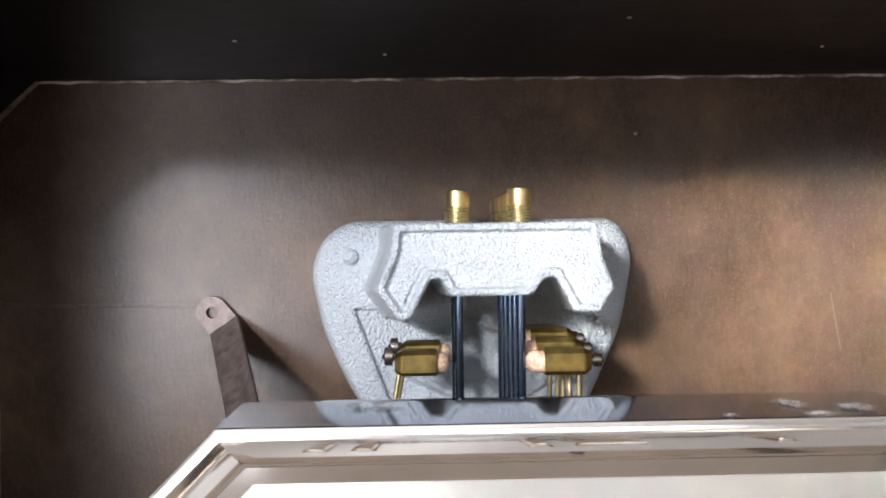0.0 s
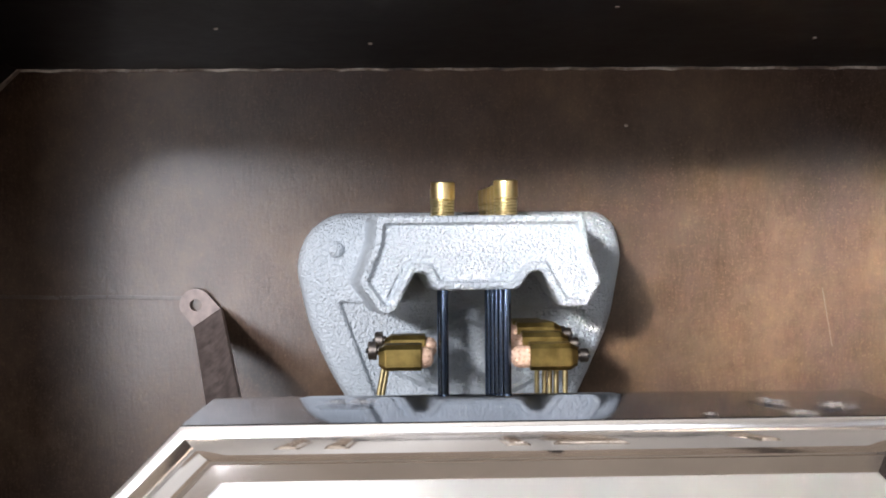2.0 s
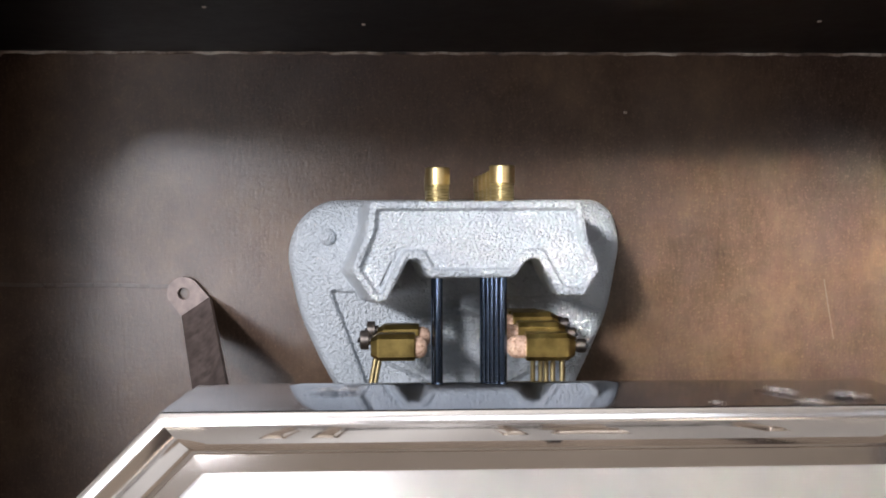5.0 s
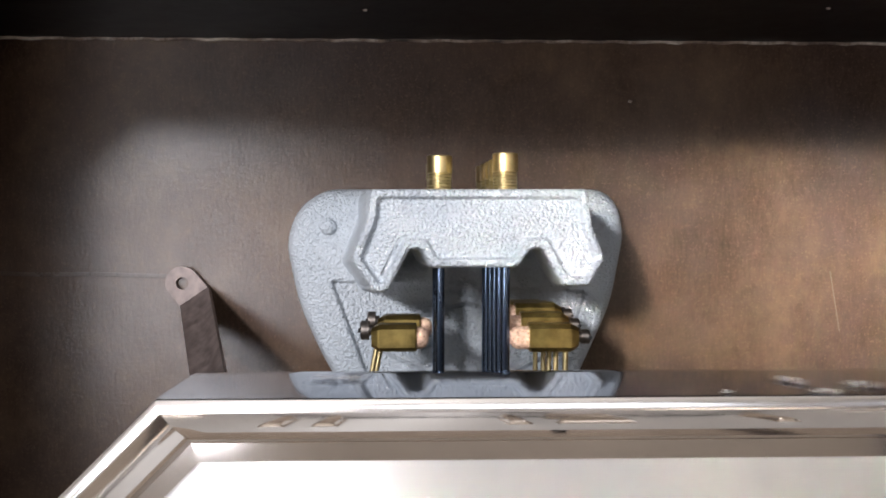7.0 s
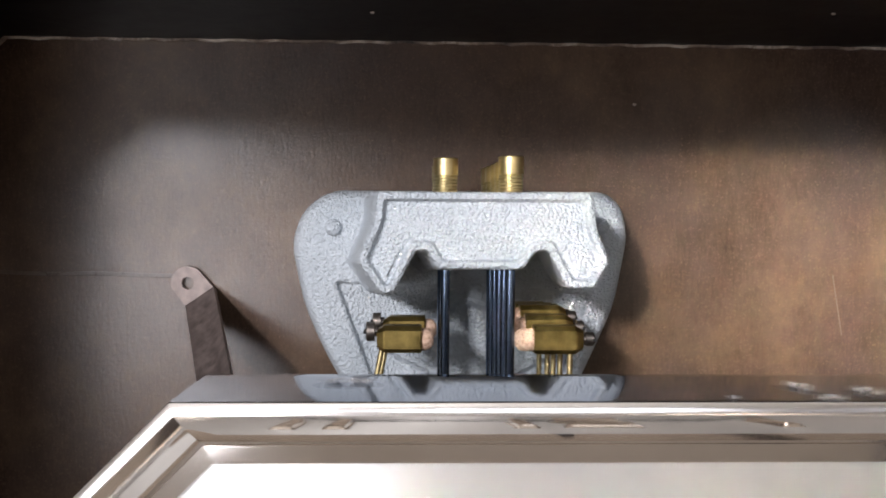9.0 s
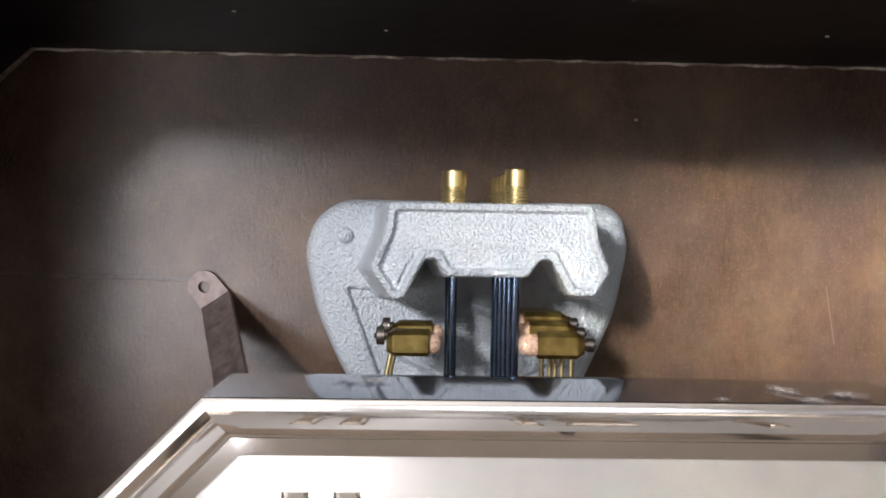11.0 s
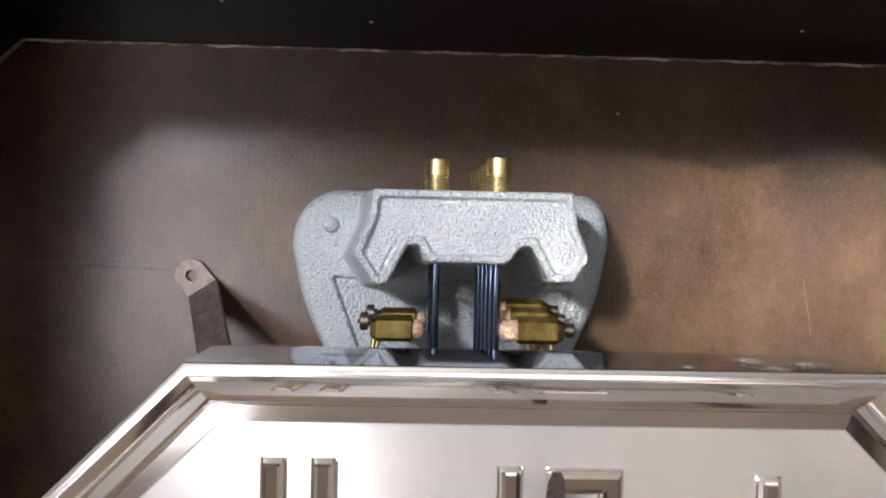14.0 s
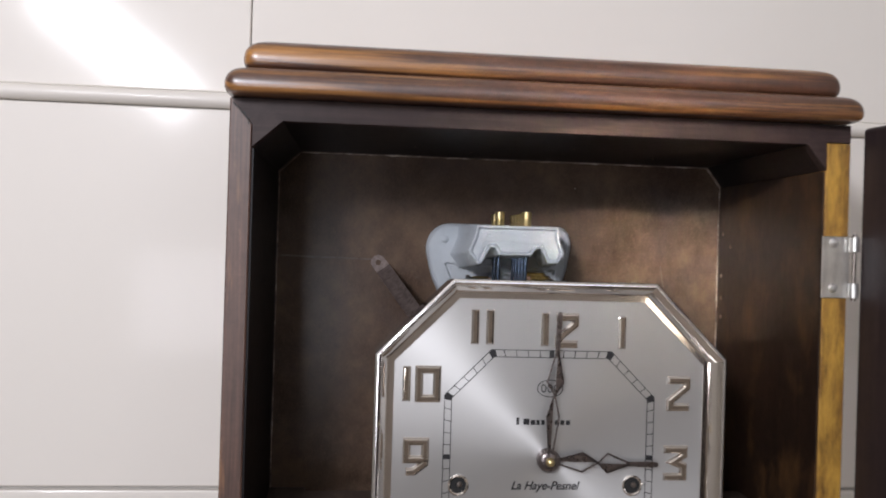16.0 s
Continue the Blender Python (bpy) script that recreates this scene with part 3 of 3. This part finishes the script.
# chime hammers
def hammer(x, y, z, flip, label, head_r, tip):
    """flip: 1 strikes to the left, -1 to the right."""
    ob = thing("chime_hammer", (x, y, z), label, "chime hammer", "chime hammers")
    body, e, zs = (0.0046, 0.0104, z) if flip > 0 else (0.0036, 0.0092, z + 0.0020)
    section = [(-0.0037, -0.0026), (-0.0037, 0.0026), (-0.0022, 0.0039), (0.0022, 0.0039), (0.0037, 0.0026), (0.0037, -0.0026), (0.0022, -0.0039), (-0.0022, -0.0039)]
    ring = lambda k, px: [(x + flip * px, y + a * k, z + b * k) for a, b in section]
    part("head", loft([ring(0.93, -0.0069), ring(1.0, -0.0065), ring(1.0, body), ring(0.94, body + 0.0006), ring(0.66, body + 0.0024)]), OLDBRASS, ob, "faceted brass head")
    part("striker_tip", turned([(0.0, flip * -tip), (0.0016, flip * (0.0001 - tip)), (0.0027, flip * (0.0009 - tip)), (0.0032, flip * (0.0022 - tip)), (0.0032, flip * -0.0066)], "x", 18, (x, y, z - 0.0002)), LEATHER, ob, "pale leather striking tip", True)
    screw = part("screw", turned([(0.0015, flip * (body + 0.0020)), (0.0015, flip * (e - 0.0026)), (head_r, flip * (e - 0.0025)), (head_r, flip * (e - 0.0003)), (head_r * 0.85, flip * e), (0.0, flip * e)], "x", 18, (x, y, zs)), STEEL, ob, "slotted steel screw", True)
    part("slot", brick(x + flip * e - 0.0006, x + flip * e + 0.0003, y - head_r, y + head_r, zs - 0.0004, zs + 0.0004), HOLE, screw)
    part("stem", rod((x - 0.0046 if flip < 0 else x + 0.0036, y, z - 0.003), (x - 0.0140 if flip < 0 else x + 0.0032, y - 0.002, 1.545), 0.0008, 10), BRASS, ob, "thin brass stem", True)
    return ob


first = hammer(0.0170, 0.0970, 1.5985, 1, "brass chime hammer with pale leather tip at rest", 0.0020, 0.0121)
for x, y, z in ((0.0158, 0.1062, 1.6006), (0.0153, 0.1154, 1.6025), (0.0150, 0.1246, 1.6020), (0.0138, 0.1338, 1.6015)):
    copy_thing(first, Matrix.Translation((x, y, z)))
left = hammer(-0.0280, 0.1050, 1.5975, -1, "brass chime hammer with dark slotted screw at rest", 0.0028, 0.0104)
copy_thing(left, Matrix.Translation((-0.0268, 0.1190, 1.5986)))

# steel strap from the back panel to the movement
def strap():
    ob = thing("mounting_strap", (-0.0985, BACK, 1.61), "browned steel strap with a round hole, bent away from the back", "strap")
    hx, hz, n = -0.1000, 1.6100, 20
    bm = bmesh.new()
    t0, t1 = BACK - 0.0022, BACK - 0.0004
    ear = [(hx + 0.0057 * math.cos(a), hz + 0.0057 * math.sin(a)) for a in [radians(48 + 150 * k / 12) for k in range(13)]]
    ear += [(-0.1006, 1.6018), (-0.0911, 1.6083)]
    hole = [(hx + 0.0021 * math.cos(2 * math.pi * k / n), hz + 0.0021 * math.sin(2 * math.pi * k / n)) for k in range(n)]
    rings = {}
    for y in (t0, t1):
        rings[y] = ([bm.verts.new((p[0], y, p[1])) for p in ear], [bm.verts.new((p[0], y, p[1])) for p in hole])
        edges = []
        for l in rings[y]:
            edges += [bm.edges.new((l[i], l[(i + 1) % len(l)])) for i in range(len(l))]
        bmesh.ops.triangle_fill(bm, edges=edges, use_beauty=True)
    for k in (0, 1):
        a, b = rings[t0][k], rings[t1][k]
        for i in range(len(a)):
            bm.faces.new((a[i], a[(i + 1) % len(a)], b[(i + 1) % len(b)], b[i]))
    part("ear", bm, STRAP, ob)
    low = Vector((-0.0700, 0.0760, 1.5700))
    a, b = Vector((-0.1006, t0 + 0.0008, 1.6020)), Vector((-0.0911, t0 + 0.0008, 1.6085))
    w = Vector((0.0118, -0.0085, 0.0024))
    top = [a, b]
    bot = [low - w * 0.5, low + w * 0.5]
    loops = []
    for k in range(6):
        t = k / 5
        p, q = top[0].lerp(bot[0], t), top[1].lerp(bot[1], t)
        nrm = (q - p).cross(low - a).normalized() * 0.0008
        swell = [(u, 1.0 + 1.6 * math.sin(math.pi * u) * min(1, t * 2)) for u in (0, 0.22, 0.45, 0.7, 1)]
        loops.append([p.lerp(q, u) + nrm * h for u, h in swell] + [p.lerp(q, u) + nrm * (h - 2) for u, h in swell[::-1]])
    part("arm", loft(loops), STRAP, ob, smooth=True)


strap()

# movement behind the dial, on the cleats
movement = thing("clock_movement", (0, 0.06, 1.438), "brass clock movement on a wooden seat board", "movement")
part("seat_board", brick(-0.168, 0.168, 0.052, 0.100, 1.4382, 1.4502, 0.001), BLOCKWOOD, movement)
part("front_plate", brick(-0.075, 0.075, 0.030, 0.033, 1.4502, 1.572), BRASS, movement)
part("back_plate", brick(-0.075, 0.075, 0.090, 0.093, 1.4502, 1.565), BRASS, movement)
for x, z in ((-0.065, 1.46), (0.065, 1.46), (-0.065, 1.555), (0.065, 1.555)):
    part("pillar", rod((x, 0.033, z), (x, 0.090, z), 0.004), BRASS, movement)
part("hammer_arbor", brick(-0.06, 0.06, 0.085, 0.135, 1.541, 1.547), STEEL, movement)

# dial
CX, CZ = 0.0010, 1.5000
dial = thing("clock_dial", (CX, 0.0, CZ), "octagonal brushed silver clock dial in a polished chrome frame", "clock dial")


def octa(a, c, y):
    return [(CX + x, y, CZ + z) for x, z in ((c, a), (-c, a), (-a, c), (-a, -c), (-c, -a), (c, -a), (a, -c), (a, c))]


T8 = math.tan(radians(22.5))
RA, RC = 0.1048, 0.0607
FACE = -0.0040
side_prof = [(0.0080, 0.0165), (0.0030, 0.0165), (0.0016, 0.0156), (0.0009, 0.0142), (0.0005, 0.0120), (0.0004, 0.0090), (0.0004, -0.0108)]
lip_prof = [(0.0004, -0.0108), (0.0005, -0.0113), (0.0008, -0.0116), (0.0021, -0.0120), (0.0023, -0.0120), (0.0025, -0.0117)]
bevel_prof = [(0.0025 + 0.0054 * k / 6, -0.0117 + 0.0064 * k / 6 - 0.0005 * math.sin(math.pi * k / 6)) for k in range(7)]
ledge_prof = [(0.0079, -0.0053), (0.0079, -0.0042), (0.0086, -0.0042), (0.0087, -0.0045), (0.0116, -0.0046), (0.0120, FACE + 0.0004)]
moulded = lambda prof: loft([octa(RA - d, RC - d * T8, y) for d, y in prof], False, False)
part("dial_side", moulded(side_prof), SIDE_DIM, dial, "polished side of the frame, toned dark for dim reflections", True, 30)
part("dial_frame", moulded(bevel_prof), CHROME, dial, "polished chrome moulded frame", True, 20)
part("ledge", moulded(ledge_prof), CHROME, dial, "flat polished inner ledge")
part("lip", moulded(lip_prof), LIP, dial, "softly polished rounded outer lip", True, 30)
part("dial_plate", loft([octa(RA - 0.0088, RC - 0.0088 * T8, FACE), octa(RA - 0.0088, RC - 0.0088 * T8, FACE + 0.0012)]), DIAL, dial, "brushed silver plate")

for x, y, lx, ly, lean in ((0.0405, -0.0005, 0.0020, 0.0048, -0.5), (0.0412, -0.0098, 0.0034, 0.0028, 0.0), (0.0262, -0.0098, 0.0017, 0.0016, 0.0), (0.0500, -0.0045, 0.0040, 0.0040, 0.0), (-0.0340, 0.0040, 0.0060, 0.0030, 0.0)):
    poly = [(x + lx * math.cos(a) + lean * ly * math.sin(a), y + ly * math.sin(a)) for a in [2 * math.pi * k / 20 for k in range(20)]]
    part("scuff", loft([[(p[0], p[1], CZ + RA - 0.0001) for p in poly], [(p[0], p[1], CZ + RA + 0.0001) for p in poly]]), SCUFF, dial, "pale rubbed scuff")
BAR = 0.0046
bar_prof = [(-BAR / 2, -0.0002), (-BAR / 2, 0.0003), (-BAR * 0.42, 0.0005), (-BAR * 0.34, 0.0017), (-BAR * 0.20, 0.0022), (BAR * 0.20, 0.0022), (BAR * 0.34, 0.0017), (BAR * 0.42, 0.0005), (BAR / 2, 0.0003), (BAR / 2, -0.0002)]


def capped(pts, reach=0.0011):
    """Adds two points near each end of an open line, for ends that slope down to the plate."""
    pts = [Vector(p) for p in pts]
    a, b = (pts[1] - pts[0]).normalized(), (pts[-2] - pts[-1]).normalized()
    heights = [0.15, 0.8, 1.0] + [1.0] * (len(pts) - 2) + [1.0, 0.8, 0.15]
    return [pts[0], pts[0] + a * reach * 0.6, pts[0] + a * reach, *pts[1:-1], pts[-1] + b * reach, pts[-1] + b * reach * 0.6, pts[-1]], heights


def strokes(name, lines, x0, z0, w, h):
    bm = bmesh.new()
    for pts, closed in lines:
        line = [(x0 + u * w, z0 + v * h) for u, v in pts]
        line, heights = (line, ()) if closed else capped(line)
        ribbon(bm, line, FACE, bar_prof, closed, heights)
    part(name, bm, NUMERAL, dial, "raised polished numeral")


ONE = [([(0.5, 0.0), (0.5, 1.0)], False)]
ZERO = [([(0.15, 0.1), (0.15, 0.9), (0.85, 0.9), (0.85, 0.1)], True)]
TWO = [([(0.0, 0.91), (0.86, 0.91), (0.86, 0.70), (0.14, 0.28), (0.14, 0.09), (1.0, 0.09)], False)]
THREE = [([(0.0, 0.91), (0.88, 0.91), (0.88, 0.74), (0.42, 0.54), (0.86, 0.42), (0.86, 0.09), (0.0, 0.09)], False)]
NINE = [([(0.13, 0.90), (0.87, 0.90), (0.87, 0.40), (0.13, 0.40)], True), ([(0.87, 0.44), (0.87, 0.30), (0.42, 0.06), (0.10, 0.06)], False)]
for sign, x0, z0, w, h in ((ONE, -0.0471, 1.5662, 0.0036, 0.0206), (ONE, -0.0382, 1.5662, 0.0036, 0.0206), (ONE, -0.0053, 1.5657, 0.0036, 0.0200), (ONE, 0.0415, 1.5650, 0.0036, 0.0195), (ONE, -0.0865, 1.5323, 0.0036, 0.0205)):
    strokes("numeral_one", sign, x0, z0, w, h)
strokes("numeral_two", TWO, 0.0030, 1.5655, 0.0134, 0.0195)
strokes("numeral_zero", ZERO, -0.0797, 1.5320, 0.0150, 0.0210)
strokes("numeral_nine", NINE, -0.0855, 1.4900, 0.0146, 0.0210)
strokes("numeral_two", TWO, 0.0722, 1.5288, 0.0138, 0.0198)
strokes("numeral_three", THREE, 0.0710, 1.4870, 0.0142, 0.0200)

# minute track
def track(a, c):
    return [(CX + x, CZ + z) for x, z in ((c, a), (-c, a), (-a, c), (-a, -c), (-c, -a), (c, -a), (a, -c), (a, c))]


thin = [(-0.0002, 0), (-0.0002, 0.0003), (0.0002, 0.0003), (0.0002, 0)]
A0, C0, TW = 0.0632, 0.0362, 0.0042
bm = bmesh.new()
outer_t, inner_t = track(A0, C0), track(A0 - TW, C0 - TW * T8)
ribbon(bm, outer_t, FACE, thin, True)
ribbon(bm, inner_t, FACE, thin, True)
for i in range(8):
    o0, o1, i0, i1 = (Vector(v) for v in (outer_t[i], outer_t[(i + 1) % 8], inner_t[i], inner_t[(i + 1) % 8]))
    parts_here = 10 if i % 2 == 0 else 5
    for k in range(1, parts_here):
        ribbon(bm, [o0.lerp(o1, k / parts_here), i0.lerp(i1, k / parts_here)], FACE, thin)
part("minute_track", bm, INK, dial, "printed black minute track")
for i in range(8):
    o, q = Vector(outer_t[i]), Vector(inner_t[i])
    sides = [(Vector(outer_t[(i + s) % 8]) - o).normalized() for s in (1, -1)]
    poly = [o + sides[1] * 0.0024, o, o + sides[0] * 0.0024, q + sides[0] * 0.0016, q, q + sides[1] * 0.0016]
    part("track_mark", loft([at_y(poly, FACE), at_y(poly, FACE - 0.00035)]), INK, dial)
    if i % 2 == 0:
        m, n = (o + Vector(outer_t[(i + 1) % 8])) / 2, (q + Vector(inner_t[(i + 1) % 8])) / 2
        d = sides[0] * 0.0014
        poly = [m - d, m + d, n + d, n - d]
        part("track_mark", loft([at_y(poly, FACE), at_y(poly, FACE - 0.00035)]), INK, dial)

# winding holes, maker's mark, signature bars, town
for x in (-0.0528, 0.0520):
    ring = part("winding_hole", turned([(0.0047, FACE + 0.0004), (0.0047, FACE - 0.0008), (0.0054, FACE - 0.0014), (0.0062, FACE - 0.0008), (0.0062, FACE + 0.0004)], "y", 28, (x, 0, 1.4835)), CHROME, dial, "chrome eyelet round a winding hole", True)
    part("bore", turned([(0.0, FACE - 0.0003), (0.0049, FACE - 0.0003), (0.0049, FACE + 0.0002)], "y", 28, (x, 0, 1.4835)), HOLE, ring)
    part("arbor", turned([(0.0, FACE - 0.0012), (0.0016, FACE - 0.0010), (0.0018, FACE - 0.0002)], "y", 12, (x + 0.0008, 0, 1.4838)), STEEL, ring)
oval = [(CX - 0.0005 + 0.0076 * math.cos(2 * math.pi * k / 40), 1.5408 + 0.0050 * math.sin(2 * math.pi * k / 40)) for k in range(40)]
mark = part("maker_mark", ribbon(bmesh.new(), oval, FACE, [(-0.00022, 0), (-0.00022, 0.0003), (0.00022, 0.0003), (0.00022, 0)], True), INK, dial, "small printed oval mark")
for dx in (-0.0038, 0.0, 0.0038):
    ring = [(CX - 0.0005 + dx + 0.0013 * math.cos(2 * math.pi * k / 16), 1.5408 + 0.0022 * math.sin(2 * math.pi * k / 16)) for k in range(16)]
    part("mark_bar", ribbon(bmesh.new(), ring, FACE, [(-0.0003, 0), (-0.0003, 0.0003), (0.0003, 0.0003), (0.0003, 0)], True), INK, mark)
for k, (x0, w, h) in enumerate(((-0.0192, 0.0016, 0.0042), (-0.0150, 0.0036, 0.0036), (-0.0105, 0.0026, 0.0028), (-0.0072, 0.0020, 0.0028), (-0.0042, 0.0020, 0.0028), (0.0040, 0.0026, 0.0028), (0.0073, 0.0024, 0.0028), (0.0107, 0.0024, 0.0028))):
    part("signature_bar", brick(x0, x0 + w, FACE - 0.0003, FACE, 1.5192, 1.5192 + h), INK, dial)


def lettering(words, x, z, width, height, shear, mat, parent):
    cu = bpy.data.curves.new("town_name", "FONT")
    cu.body, cu.size, cu.shear, cu.align_x, cu.extrude = words, 1.0, shear, "CENTER", 0.02
    cu.offset = 0.018
    tmp = new("lettering_source", cu)
    dg = bpy.context.evaluated_depsgraph_get()
    me = bpy.data.meshes.new_from_object(tmp.evaluated_get(dg))
    bpy.data.objects.remove(tmp)
    bm = bmesh.new()
    bm.from_mesh(me)
    xs, ys = [v.co.x for v in bm.verts], [v.co.y for v in bm.verts]
    sx, sy = width / (max(xs) - min(xs)), height / (max(ys) - min(ys))
    for v in bm.verts:
        v.co = Vector((x + (v.co.x - (max(xs) + min(xs)) / 2) * sx, FACE - 0.00015 - v.co.z * 0.005, z + (v.co.y - min(ys)) * sy))
    part("town_name", bm, mat, parent, "printed slanted town name")


lettering("La Haye-Pesnel", -0.0005, 1.4792, 0.0415, 0.0066, 0.35, INK, dial)

# hour and minute pointers
def hand(name, length, angle, y, label, widths):
    """An openwork hand of two lozenges; one half of each is filled."""
    turn = Matrix.Translation((CX - 0.0008, 0, CZ - 0.0012)) @ Matrix.Rotation(radians(angle), 4, "Y")
    w1, w2, root = widths
    strip = [(-0.00055, 0), (-0.00045, 0.0006), (0.00045, 0.0006), (0.00055, 0)]
    bm = bmesh.new()
    k1, k2, k3 = length * 0.30, length * 0.44, length * 0.62
    ribbon(bm, [(-0.0010, 0.004), (-w1, k1), (-0.0003, k2)], y, strip)
    ribbon(bm, [(0.0010, 0.004), (w1, k1), (0.0003, k2)], y, strip)
    ribbon(bm, [(0.0003, k2), (-w2, k2 + (k3 - k2) * 0.5), (-0.0008, k3 + length * 0.1)], y, strip)
    ribbon(bm, [(-0.0003, k2), (w2, k2 + (k3 - k2) * 0.5), (0.0008, k3 + length * 0.1)], y, strip)
    for poly in ([(-0.0012, 0.005), (-0.0002, 0.005), (-0.0004, k2), (-w1, k1)], [(0.0002, k2), (w2, k2 + (k3 - k2) * 0.5), (0.0010, k3 + length * 0.12), (0.0002, k3 + length * 0.12)], [(-0.0012, k3 + length * 0.08), (0.0012, k3 + length * 0.08), (0.0017, length * 0.93), (0.0015, length * 0.98), (0.0008, length), (-0.0008, length), (-0.0015, length * 0.98), (-0.0017, length * 0.93)]):
        a, b = at_y(poly, y), at_y(poly, y - 0.0006)
        va, vb = [bm.verts.new(v) for v in a], [bm.verts.new(v) for v in b]
        bm.faces.new(va)
        bm.faces.new(vb[::-1])
        for i in range(len(va)):
            bm.faces.new((va[i], va[(i + 1) % len(va)], vb[(i + 1) % len(va)], vb[i]))
    bmesh.ops.transform(bm, matrix=turn, verts=bm.verts)
    return part(name, bm, HAND, dial, label)


hand("hour_hand", 0.0660, 91.5, -0.0085, "dark steel openwork hour hand at three", (0.0056, 0.0056, 0.002))
hand("minute_hand", 0.0880, 2.3, -0.0105, "dark steel openwork minute hand at twelve", (0.0036, 0.0048, 0.002))
part("hand_hub", turned([(0.0, -0.0108), (0.0040, -0.0108), (0.0058, -0.0100), (0.0068, -0.0085), (0.0068, FACE)], "y", 32, (CX - 0.0008, 0, CZ - 0.0012)), HAND, dial, "domed steel hub", True, 35)
part("hand_nut", turned([(0.0, -0.0142), (0.0014, -0.0140), (0.0022, -0.0132), (0.0026, -0.0120), (0.0026, -0.0105)], "y", 14, (CX - 0.0008, 0, CZ - 0.0012)), BRASS, dial, "small brass hand nut", True)
